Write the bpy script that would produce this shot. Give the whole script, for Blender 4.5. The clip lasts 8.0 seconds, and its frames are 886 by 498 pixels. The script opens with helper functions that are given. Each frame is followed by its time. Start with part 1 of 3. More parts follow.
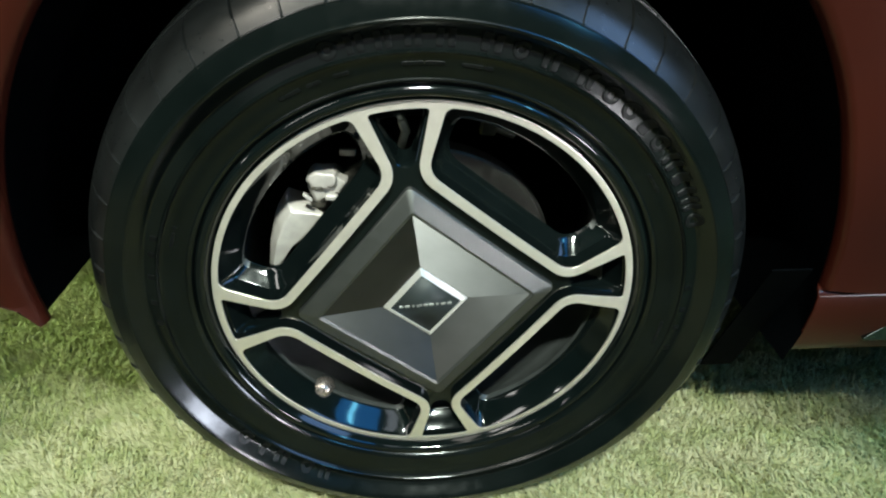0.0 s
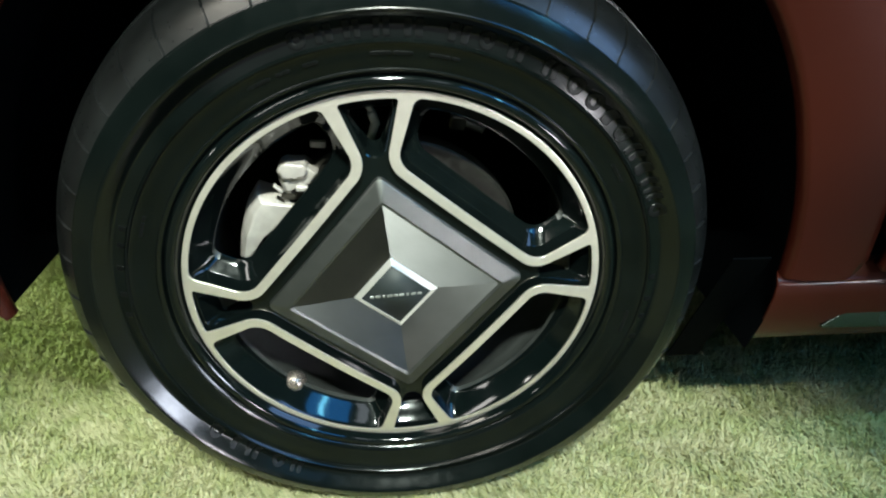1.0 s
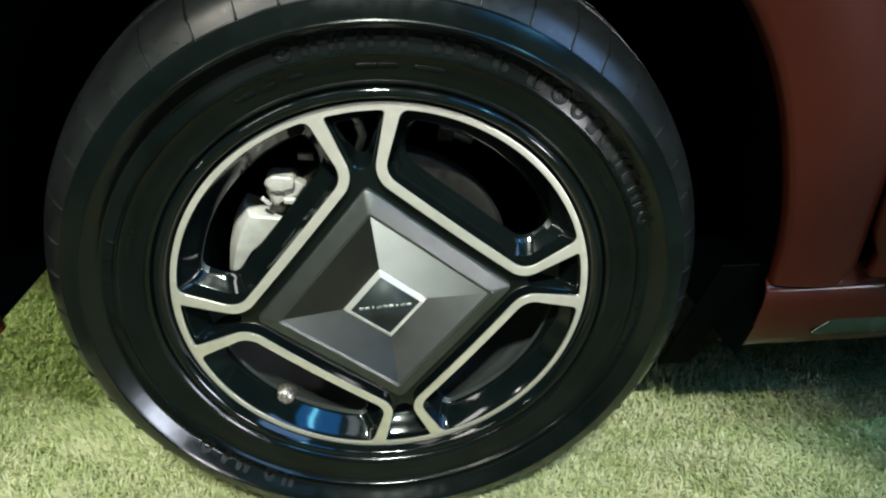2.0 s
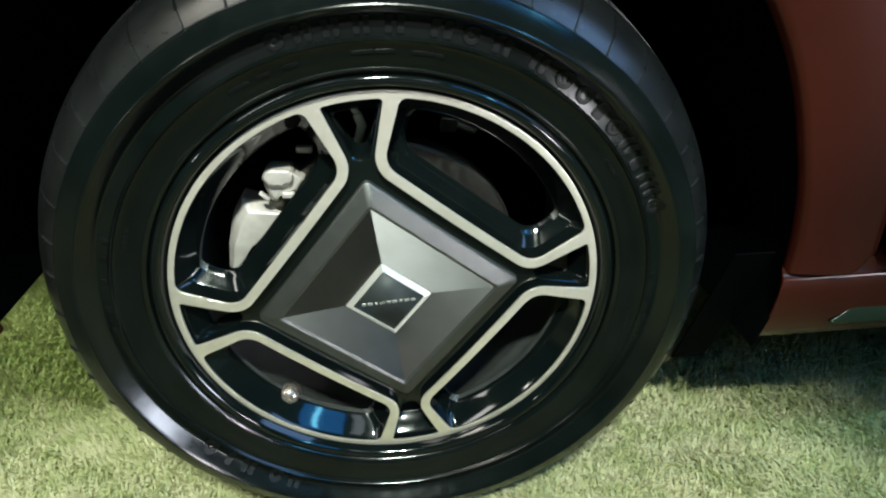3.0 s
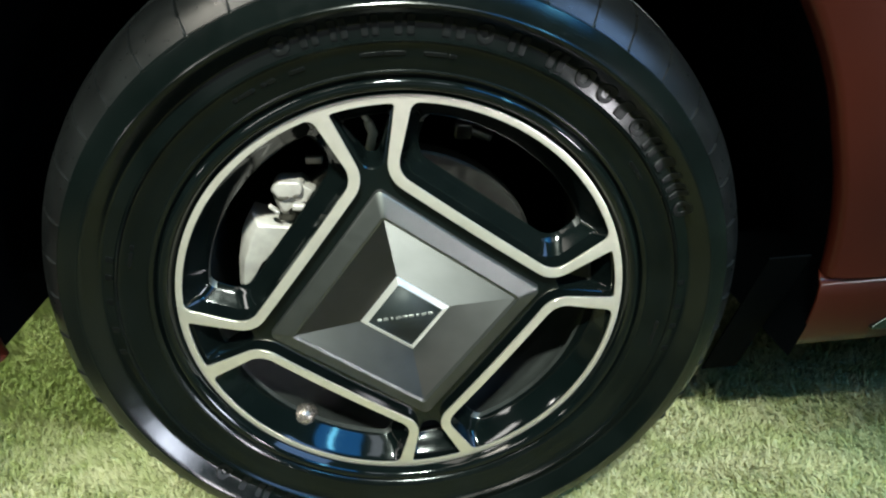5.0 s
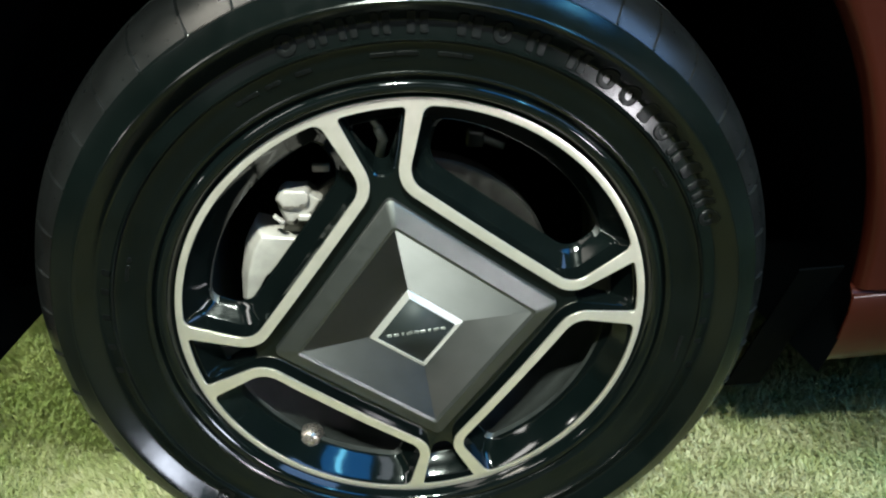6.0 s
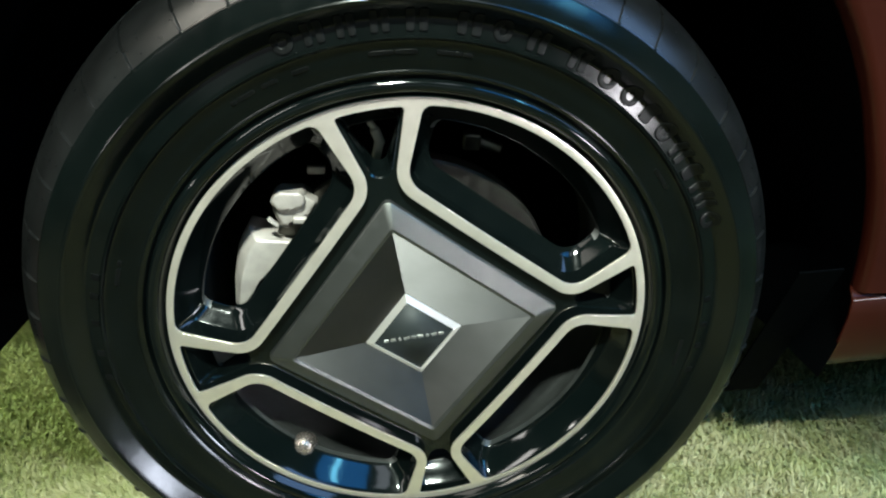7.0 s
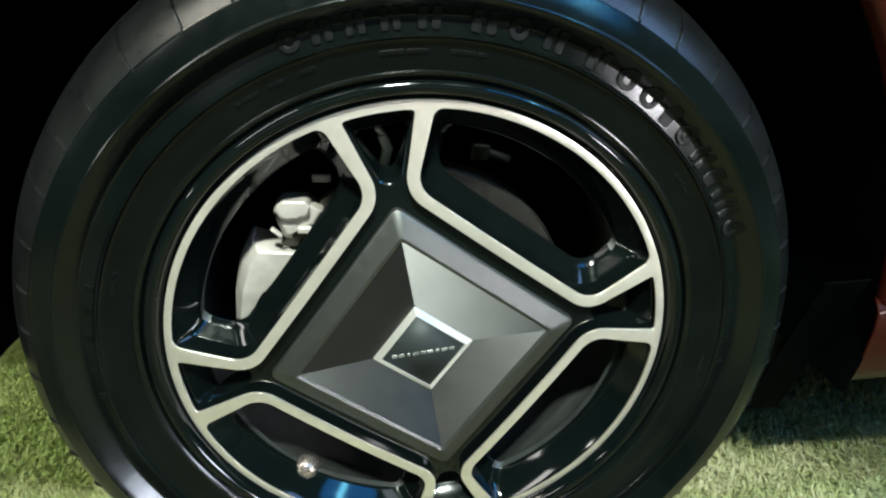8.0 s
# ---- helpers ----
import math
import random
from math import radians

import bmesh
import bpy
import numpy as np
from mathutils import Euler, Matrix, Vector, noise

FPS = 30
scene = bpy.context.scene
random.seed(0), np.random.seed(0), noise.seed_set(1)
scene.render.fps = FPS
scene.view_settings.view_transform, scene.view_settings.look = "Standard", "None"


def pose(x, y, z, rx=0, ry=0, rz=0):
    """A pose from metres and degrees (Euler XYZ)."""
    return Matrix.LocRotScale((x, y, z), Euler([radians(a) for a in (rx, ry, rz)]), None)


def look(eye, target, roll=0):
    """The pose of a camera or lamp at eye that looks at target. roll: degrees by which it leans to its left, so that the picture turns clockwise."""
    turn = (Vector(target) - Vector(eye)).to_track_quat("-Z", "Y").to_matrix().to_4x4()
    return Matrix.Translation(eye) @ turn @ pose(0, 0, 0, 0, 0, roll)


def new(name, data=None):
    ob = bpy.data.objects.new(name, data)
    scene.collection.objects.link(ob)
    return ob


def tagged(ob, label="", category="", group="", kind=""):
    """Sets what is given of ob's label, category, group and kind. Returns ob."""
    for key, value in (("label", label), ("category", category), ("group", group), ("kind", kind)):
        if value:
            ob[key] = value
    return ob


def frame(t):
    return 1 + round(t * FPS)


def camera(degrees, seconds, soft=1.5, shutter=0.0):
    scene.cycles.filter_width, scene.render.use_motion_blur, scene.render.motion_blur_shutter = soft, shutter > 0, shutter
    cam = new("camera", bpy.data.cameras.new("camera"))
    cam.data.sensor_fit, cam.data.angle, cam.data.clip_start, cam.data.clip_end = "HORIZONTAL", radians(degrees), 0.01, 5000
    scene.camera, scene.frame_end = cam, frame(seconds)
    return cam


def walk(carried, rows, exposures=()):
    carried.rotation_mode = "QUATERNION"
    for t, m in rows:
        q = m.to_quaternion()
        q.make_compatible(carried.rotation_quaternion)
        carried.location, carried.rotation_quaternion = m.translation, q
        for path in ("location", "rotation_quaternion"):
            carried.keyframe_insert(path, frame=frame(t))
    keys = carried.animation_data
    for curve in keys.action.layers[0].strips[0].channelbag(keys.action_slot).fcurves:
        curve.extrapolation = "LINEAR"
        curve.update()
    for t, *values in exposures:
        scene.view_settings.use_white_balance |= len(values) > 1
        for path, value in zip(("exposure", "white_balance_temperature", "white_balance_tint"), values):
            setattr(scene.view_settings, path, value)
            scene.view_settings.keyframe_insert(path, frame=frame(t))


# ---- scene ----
cam = camera(65.1, 8.0, soft=2.1)
PATH = [
    (0.0, -0.0021, -0.5322, 0.7148, 57.33, 0.36, -2.34),
    (0.5, -0.0031, -0.5344, 0.6976, 59.05, -0.21, -3.15),
    (1.0, 0.0022, -0.5499, 0.7049, 58.07, -0.47, -4.23),
    (1.5, 0.0074, -0.5525, 0.7102, 58.93, -0.34, -4.68),
    (1.7, 0.0083, -0.5529, 0.7083, 59.09, -0.26, -4.76),
    (2.8, 0.0153, -0.5408, 0.693, 58.89, 1.03, -4.69),
    (3.0, 0.0176, -0.5382, 0.6903, 58.88, 1.32, -4.56),
    (3.5, 0.0209, -0.5342, 0.686, 59.05, 1.99, -4.31),
    (4.0, 0.0203, -0.528, 0.68, 59.57, 2.51, -4.26),
    (4.5, 0.0191, -0.5237, 0.6755, 60.03, 2.84, -4.16),
    (4.7, 0.0189, -0.522, 0.6743, 60.12, 2.98, -4.13),
    (5.8, 0.0103, -0.4964, 0.6593, 61.15, 3.4, -4.11),
    (6.0, 0.0091, -0.4918, 0.6549, 61.53, 3.41, -4.03),
    (6.5, 0.0035, -0.4884, 0.65, 61.99, 3.15, -4.56),
    (7.0, 0.0008, -0.4853, 0.6458, 62.31, 3.03, -4.95),
    (7.5, -0.0046, -0.4759, 0.6375, 63.09, 3.01, -5.12),
    (8.0, -0.0102, -0.4676, 0.626, 64.26, 3.06, -5.3),
]
walk(cam, [(row[0], pose(*row[1:])) for row in PATH], exposures=[(0.0, 0.0), (0.5, 0.14), (1.5, 0.08), (3.0, 0.02), (4.5, 0.10), (6.0, 0.06), (7.0, -0.04), (8.0, 0.10)])

# ---- night sky, event lights and added unseen lamps ----
world = bpy.data.worlds.new("night_sky")
world.use_nodes = True
scene.world = world
world.node_tree.nodes["Background"].inputs[0].default_value = (0.04, 0.17, 0.13, 1)
world.node_tree.nodes["Background"].inputs[1].default_value = 0.27


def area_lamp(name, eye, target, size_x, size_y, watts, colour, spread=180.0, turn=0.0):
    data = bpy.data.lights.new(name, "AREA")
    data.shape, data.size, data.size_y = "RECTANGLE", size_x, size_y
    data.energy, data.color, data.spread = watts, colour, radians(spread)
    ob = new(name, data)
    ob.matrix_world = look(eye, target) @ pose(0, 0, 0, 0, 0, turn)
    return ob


def spot_lamp(name, eye, target, degrees, blend, radius, watts, colour, flat):
    """A spot whose beam is squeezed to that share of its width by scaling the lamp."""
    data = bpy.data.lights.new(name, "SPOT")
    data.spot_size, data.spot_blend, data.shadow_soft_size = radians(degrees), blend, radius
    data.energy, data.color = watts, colour
    ob = new(name, data)
    ob.matrix_world = look(eye, target) @ Matrix.Diagonal((1, flat, 1, 1))
    return ob


# beams narrowed so that the turf in front of the wheel stays dark
for flood_x in (-0.16, 0.26):
    spot_lamp("flood_light", (flood_x, -2.55, 4.0), (-0.025, -0.025, 0.0), 15.0, 0.04, 0.09, 940, (0.86, 1.0, 0.89), 0.515)
# Unseen lamp added to lift the upper wing and the wheel's top.
spot_lamp("upper_fill_light", (0.05, -2.55, 4.0), (0.06, 0.50, 0.0), 17.5, 0.45, 0.05, 1700, (0.92, 1.0, 0.88), 0.27)
spot_lamp("green_flood_light", (0.6, -1.5, 4.0), (0.95, -0.1, 0.0), 15.0, 0.3, 0.05, 200, (0.25, 1.0, 0.80), 1.0)
area_lamp("stage_screen_blue", (1.70, -1.68, 2.24), (-0.1, 0, 0.16), 1.08, 0.95, 15, (0.03, 0.32, 0.95), turn=-45.0)
area_lamp("stage_wash_blue", (1.90, -0.45, 1.75), (0, 0, 0.5), 0.8, 1.0, 15, (0.28, 0.52, 1.0))
area_lamp("stage_lamp_cyan", (1.74, -1.60, 2.05), (-0.1, 0, 0.16), 0.11, 0.70, 6, (0.2, 0.75, 1.0), turn=-45.0)
area_lamp("stage_panel_white", (0.86, -1.80, 2.62), (-0.1, 0, 0.16), 0.34, 0.70, 2.2, (0.80, 0.90, 1.0), turn=-45.0)
# Unseen lamps added on the left and overhead for glints and tyre sheen.
area_lamp("left_strip_light", (-1.86, -1.29, 2.45), (0, 0, 0.3), 0.30, 1.2, 15, (1.0, 0.98, 0.93))
area_lamp("left_strip_light", (-1.55, -0.40, 2.80), (0, 0, 0.3), 0.40, 1.0, 24, (1.0, 0.94, 0.80))
area_lamp("overhead_fill_light", (-0.88, -1.05, 3.0), (0.1, 0, 0.4), 0.55, 0.6, 3.4, (1.0, 0.96, 0.86))
area_lamp("left_glint_light", (-2.70, -1.0, 1.25), (0, 0, 0.3), 0.14, 0.14, 2.5, (1.0, 0.97, 0.92))
# Unseen low lamp added to put the pale sheen on the tyre's lower left.
area_lamp("low_sheen_light", (0.80, -0.65, 0.115), (-0.25, 0, 0.20), 0.32, 0.21, 0.17, (0.78, 0.86, 1.0), 24.0)
# Unseen lamp added for the sheen behind the upper right tyre markings.
area_lamp("marking_sheen_light", (2.20, -2.70, 0.50), (0.0, 0, 0.35), 0.42, 0.36, 0.85, (0.97, 0.95, 1.0), 26.0)
# Unseen broad lamp added in front, filling the body and whitening the rim.
area_lamp("front_fill_light", (-0.4, -5.0, 1.0), (0, 0, 0.4), 4.5, 1.4, 7, (1.0, 0.95, 0.97))
# Unseen green lamp added to lift the shaded turf on the left.
spot_lamp("turf_fill_green", (-3.4, 0.2, 1.9), (-0.66, 0.34, 0.0), 11.0, 0.5, 0.15, 780, (0.72, 1.0, 0.50), 1.0)


# ---- materials ----
def material(name, colour, rough=0.5, metal=0.0, coat=0.0, spec=0.5):
    m = bpy.data.materials.new(name)
    m.use_nodes = True
    b = m.node_tree.nodes["Principled BSDF"]
    b.inputs["Base Color"].default_value = (*colour, 1)
    b.inputs["Roughness"].default_value = rough
    b.inputs["Metallic"].default_value = metal
    b.inputs["Coat Weight"].default_value = coat
    b.inputs["Coat Roughness"].default_value = 0.06
    b.inputs["Coat IOR"].default_value = 1.3
    b.inputs["Specular IOR Level"].default_value = spec
    return m


def node(m, kind, **inputs):
    n = m.node_tree.nodes.new(kind)
    for key, value in inputs.items():
        n.inputs[key].default_value = value
    return n


def wire(m, a, out, b, into):
    m.node_tree.links.new(a.outputs[out], b.inputs[into])


def ramp(m, low, high, p0=0.3, p1=0.7):
    n = m.node_tree.nodes.new("ShaderNodeValToRGB")
    e = n.color_ramp.elements
    e[0].position, e[0].color = p0, (*low, 1)
    e[1].position, e[1].color = p1, (*high, 1)
    return n


def worn(m, scale, low, high, rough_low=None, rough_high=None, bump=0.0, bump_scale=400.0, stretch=None):
    """Colour drift at one scale, roughness drift at another and a fine relief."""
    b = m.node_tree.nodes["Principled BSDF"]
    tc = node(m, "ShaderNodeTexCoord")
    src = tc
    out = "Object"
    if stretch:
        mp = m.node_tree.nodes.new("ShaderNodeMapping")
        mp.inputs["Scale"].default_value = stretch
        wire(m, tc, "Object", mp, "Vector")
        src, out = mp, "Vector"
    n1 = node(m, "ShaderNodeTexNoise", Scale=scale, Detail=5.0)
    wire(m, src, out, n1, "Vector")
    r = ramp(m, low, high)
    wire(m, n1, "Fac", r, "Fac")
    wire(m, r, "Color", b, "Base Color")
    if rough_low is not None:
        n2 = node(m, "ShaderNodeTexNoise", Scale=scale * 4.3, Detail=6.0)
        wire(m, src, out, n2, "Vector")
        r2 = ramp(m, (rough_low,) * 3, (rough_high,) * 3)
        wire(m, n2, "Fac", r2, "Fac")
        wire(m, r2, "Color", b, "Roughness")
    if bump:
        n3 = node(m, "ShaderNodeTexNoise", Scale=bump_scale, Detail=4.0)
        wire(m, src, out, n3, "Vector")
        bp = node(m, "ShaderNodeBump", Strength=bump, Distance=0.0006)
        wire(m, n3, "Fac", bp, "Height")
        wire(m, bp, "Normal", b, "Normal")
    return m


RED_PAINT = worn(material("dark_red_paint", (0.03, 0.0055, 0.003), 0.42, 0.0, 0.4, 0.10), 3.0, (0.029, 0.0054, 0.0029), (0.038, 0.0071, 0.0037), 0.38, 0.48)
RUBBER = worn(material("tyre_rubber", (0.006, 0.006, 0.006), 0.3, spec=0.33), 22.0, (0.0013, 0.0022, 0.002), (0.0028, 0.0042, 0.0039), 0.14, 0.20, 0.05, 900.0)
TREAD = worn(material("tread_rubber", (0.03, 0.03, 0.03), 0.6, spec=0.5), 40.0, (0.0035, 0.004, 0.004), (0.007, 0.0078, 0.0078), 0.27, 0.34, 0.12, 700.0)
LETTER = worn(material("moulded_rubber", (0.004, 0.0045, 0.0045), 0.4, spec=0.2), 60.0, (0.002, 0.0024, 0.0024), (0.004, 0.0046, 0.0046), 0.3, 0.42, 0.05, 900.0)
GLOSS_BLACK = worn(material("gloss_black_paint", (0.003, 0.003, 0.0035), 0.12, 0.0, 0.0, 0.42), 30.0, (0.0015, 0.0026, 0.0026), (0.0026, 0.004, 0.0039), 0.06, 0.10)
MACHINED = worn(material("machined_aluminium", (0.78, 0.78, 0.76), 0.3, 0.78), 60.0, (0.76, 0.69, 0.60), (0.86, 0.785, 0.69), 0.28, 0.33)
MACHINED.node_tree.nodes["Principled BSDF"].inputs["Anisotropic"].default_value = 0.55
_t = MACHINED.node_tree.nodes.new("ShaderNodeTangent")
_t.direction_type, _t.axis = "RADIAL", "Y"
wire(MACHINED, _t, "Tangent", MACHINED.node_tree.nodes["Principled BSDF"], "Tangent")
CAP = worn(material("satin_grey_metal_paint", (0.15, 0.15, 0.15), 0.38, 0.95), 25.0, (0.108, 0.110, 0.105), (0.132, 0.134, 0.128), 0.40, 0.48, 0.05, 1500.0)
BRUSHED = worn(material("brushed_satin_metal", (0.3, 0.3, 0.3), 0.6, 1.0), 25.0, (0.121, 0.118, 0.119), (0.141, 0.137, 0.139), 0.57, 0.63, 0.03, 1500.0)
BRUSHED.node_tree.nodes["Principled BSDF"].inputs["Anisotropic"].default_value = 1.0
_t = BRUSHED.node_tree.nodes.new("ShaderNodeTangent")
_t.direction_type, _t.uv_map = "UV_MAP", "grain"
wire(BRUSHED, _t, "Tangent", BRUSHED.node_tree.nodes["Principled BSDF"], "Tangent")
LOGO = material("silver_badge", (0.90, 0.85, 0.80), 0.3, 0.78)
LETTERING = worn(material("dull_grey_badge_marks", (0.2, 0.2, 0.19), 0.35, 0.4), 300.0, (0.10, 0.10, 0.095), (0.26, 0.26, 0.24), 0.3, 0.45)
LOGO_BACK = material("black_badge", (0.02, 0.024, 0.024), 0.5, spec=0.2)
CAST = worn(material("cast_aluminium", (0.62, 0.60, 0.58), 0.5, 0.3), 50.0, (0.30, 0.275, 0.255), (0.44, 0.405, 0.375), 0.30, 0.48, 0.4, 500.0)
DISC = worn(material("brake_disc_steel", (0.35, 0.30, 0.28), 0.35, 1.0), 30.0, (0.12, 0.118, 0.105), (0.19, 0.185, 0.165), 0.30, 0.45, 0.2, 300.0)
# base colour raised to stand in for light falling on the knuckle
PALE_KNUCKLE = worn(material("pale_knuckle_metal", (0.7, 0.7, 0.66), 0.4, 0.3), 60.0, (0.62, 0.62, 0.58), (0.80, 0.80, 0.75), 0.32, 0.46)
STEEL = worn(material("dull_steel", (0.3, 0.3, 0.3), 0.4, 1.0), 40.0, (0.25, 0.25, 0.25), (0.4, 0.4, 0.4), 0.35, 0.5)
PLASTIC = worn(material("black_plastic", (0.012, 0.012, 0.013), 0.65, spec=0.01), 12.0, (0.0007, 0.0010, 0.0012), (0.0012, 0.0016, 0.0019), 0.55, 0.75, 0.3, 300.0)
TRIM = worn(material("satin_metal_trim", (0.3, 0.31, 0.3), 0.25, 1.0), 10.0, (0.085, 0.115, 0.105), (0.12, 0.155, 0.14), 0.2, 0.32)
BARREL = worn(material("dark_grey_barrel_paint", (0.06, 0.055, 0.055), 0.3, 0.5), 30.0, (0.05, 0.052, 0.05), (0.085, 0.088, 0.085), 0.28, 0.40)
NICKEL = worn(material("dull_nickel", (0.6, 0.52, 0.48), 0.3, 0.85), 120.0, (0.28, 0.23, 0.20), (0.50, 0.42, 0.38), 0.2, 0.36)

TURF = bpy.data.materials.new("turf_blades")
TURF.use_nodes = True
_b = TURF.node_tree.nodes["Principled BSDF"]
_g = node(TURF, "ShaderNodeNewGeometry")
_r = ramp(TURF, (0.36, 0.365, 0.20), (0.635, 0.60, 0.39), 0.0, 1.0)
_e = _r.color_ramp.elements.new(0.05)
_e.color = (0.51, 0.49, 0.295, 1)
_n = node(TURF, "ShaderNodeTexNoise", Scale=26.0, Detail=4.0)
wire(TURF, _g, "Position", _n, "Vector")
_p = ramp(TURF, (0.72, 0.80, 0.58), (1.0, 1.0, 1.0), 0.38, 0.58)
wire(TURF, _n, "Fac", _p, "Fac")
_m = TURF.node_tree.nodes.new("ShaderNodeMix")
_m.data_type, _m.blend_type = "RGBA", "MULTIPLY"
_m.inputs[0].default_value = 0.7
wire(TURF, _g, "Random Per Island", _r, "Fac")
TURF.node_tree.links.new(_r.outputs["Color"], _m.inputs[6])
TURF.node_tree.links.new(_p.outputs["Color"], _m.inputs[7])
TURF.node_tree.links.new(_m.outputs[2], _b.inputs["Base Color"])
_b.inputs["Roughness"].default_value = 0.55
_t = TURF.node_tree.nodes.new("ShaderNodeBsdfTranslucent")
_x = TURF.node_tree.nodes.new("ShaderNodeMixShader")
_x.inputs[0].default_value = 0.5
TURF.node_tree.links.new(_m.outputs[2], _t.inputs["Color"])
TURF.node_tree.links.new(_b.outputs[0], _x.inputs[1])
TURF.node_tree.links.new(_t.outputs[0], _x.inputs[2])
TURF.node_tree.links.new(_x.outputs[0], TURF.node_tree.nodes["Material Output"].inputs["Surface"])
GROUND = worn(material("turf_backing", (0.2, 0.25, 0.1), 0.85), 180.0, (0.18, 0.22, 0.10), (0.48, 0.49, 0.31), None, None, 0.8, 260.0)


# ---- building helpers ----
def link(name, me, mat, parent=None, label="", smooth=True):
    if mat:
        me.materials.append(mat)
    if smooth:
        for p in me.polygons:
            p.use_smooth = True
    ob = new(name, me)
    if parent:
        ob.parent = parent
    if label:
        tagged(ob, label=label)
    return ob


def part(name, bm, mat, parent, label="", smooth=False):
    me = bpy.data.meshes.new(name)
    bmesh.ops.recalc_face_normals(bm, faces=bm.faces)
    bm.to_mesh(me)
    bm.free()
    return link(name, me, mat, parent, label, smooth)


def grid_mesh(name, pts, close_u=False, close_v=False):
    """A mesh from a grid of places pts[u][v]."""
    nu, nv = len(pts), len(pts[0])
    verts = [tuple(p) for row in pts for p in row]
    faces = []
    for i in range(nu if close_u else nu - 1):
        for j in range(nv if close_v else nv - 1):
            a, b = i, (i + 1) % nu
            c, d = j, (j + 1) % nv
            faces.append((a * nv + c, b * nv + c, b * nv + d, a * nv + d))
    me = bpy.data.meshes.new(name)
    me.from_pydata(verts, [], faces)
    bm = bmesh.new()
    bm.from_mesh(me)
    bmesh.ops.recalc_face_normals(bm, faces=bm.faces)
    bm.to_mesh(me)
    bm.free()
    return me


def sharpen(me, degrees):
    """Smooth faces, with edges over that angle kept sharp."""
    for p in me.polygons:
        p.use_smooth = True
    bm = bmesh.new()
    bm.from_mesh(me)
    for e in bm.edges:
        if len(e.link_faces) == 2 and e.calc_face_angle(0) > radians(degrees):
            e.smooth = False
    bm.to_mesh(me)
    bm.free()
    return me


def revolve(name, profile, steps):
    """profile: rows of (radius, depth); the axis is y."""
    pts = []
    for i in range(steps):
        a = 2 * math.pi * i / steps
        pts.append([(r * math.sin(a), y, r * math.cos(a)) for r, y in profile])
    return grid_mesh(name, pts, close_u=True)


def rounded(corners, steps=7):
    """A closed outline from rows of (x, z, radius)."""
    out = []
    n = len(corners)
    for i in range(n):
        x, z, r = corners[i]
        p = Vector((x, z))
        a = Vector(corners[i - 1][:2]) - p
        b = Vector(corners[(i + 1) % n][:2]) - p
        if r <= 0:
            out.append(p)
            continue
        half = a.angle(b) / 2
        cut = min(r / math.tan(half), 0.48 * a.length, 0.48 * b.length)
        r = cut * math.tan(half)
        mid = p + (a.normalized() + b.normalized()).normalized() * (r / math.sin(half))
        s = p + a.normalized() * cut - mid
        e = p + b.normalized() * cut - mid
        turn = s.angle_signed(e)
        for k in range(steps + 1):
            t = -turn * k / steps
            out.append(mid + Vector((s.x * math.cos(t) - s.y * math.sin(t), s.x * math.sin(t) + s.y * math.cos(t))))
    return out


def plate(name, loops, depth, half, bevel=0.0):
    """A flat plate in the x-z plane, front at depth - half, from an outline and holes in it, as a mesh."""
    cu = bpy.data.curves.new(name, "CURVE")
    cu.dimensions, cu.fill_mode = "2D", "BOTH"
    cu.extrude, cu.bevel_depth, cu.bevel_resolution = half, bevel, 2
    for loop in loops:
        sp = cu.splines.new("POLY")
        sp.points.add(len(loop) - 1)
        for p, q in zip(sp.points, loop):
            p.co = (q[0], q[1], 0, 1)
        sp.use_cyclic_u = True
    ob = bpy.data.objects.new(name, cu)
    scene.collection.objects.link(ob)
    bpy.context.view_layer.update()
    me = bpy.data.meshes.new_from_object(ob.evaluated_get(bpy.context.evaluated_depsgraph_get()))
    bpy.data.objects.remove(ob)
    bpy.data.curves.remove(cu)
    me.transform(Matrix(((1, 0, 0, 0), (0, 0, -1, depth), (0, 1, 0, 0), (0, 0, 0, 1))))
    me.name = name
    bm = bmesh.new()
    bm.from_mesh(me)
    bmesh.ops.remove_doubles(bm, verts=bm.verts, dist=0.00002)
    bm.to_mesh(me)
    bm.free()
    return me


def finer(me, longest, rounds=4):
    """Splits long edges so that a bent plate shades evenly."""
    bm = bmesh.new()
    bm.from_mesh(me)
    bmesh.ops.triangulate(bm, faces=bm.faces)
    for _ in range(rounds):
        edges = [e for e in bm.edges if e.calc_length() > longest]
        if not edges:
            break
        bmesh.ops.subdivide_edges(bm, edges=edges, cuts=1)
        bmesh.ops.triangulate(bm, faces=[f for f in bm.faces if len(f.verts) > 3])
    bm.to_mesh(me)
    bm.free()
    return me


def turned(loop, degrees):
    c, s = math.cos(radians(degrees)), math.sin(radians(degrees))
    return [Vector((p[0] * c + p[1] * s, -p[0] * s + p[1] * c)) for p in loop]


def circle(r, steps=160, start=0.0, end=2 * math.pi, closed=True):
    n = steps if closed else steps - 1
    return [Vector((r * math.sin(start + (end - start) * i / n), r * math.cos(start + (end - start) * i / n))) for i in range(steps)]


def joined(name, meshes):
    bm = bmesh.new()
    for me in meshes:
        bm.from_mesh(me)
    out = bpy.data.meshes.new(name)
    bm.to_mesh(out)
    bm.free()
    return out


def block(bm, size, m, bevel=0.002, segments=2):
    got = bmesh.ops.create_cube(bm, size=1.0, matrix=m @ Matrix.Diagonal((*size, 1)))
    if bevel:
        edges = list({e for v in got["verts"] for e in v.link_edges})
        bmesh.ops.bevel(bm, geom=edges, offset=bevel, segments=segments, profile=0.6, affect="EDGES")


# ---- ground ----
HUB = 0.316
TILT = -5.5
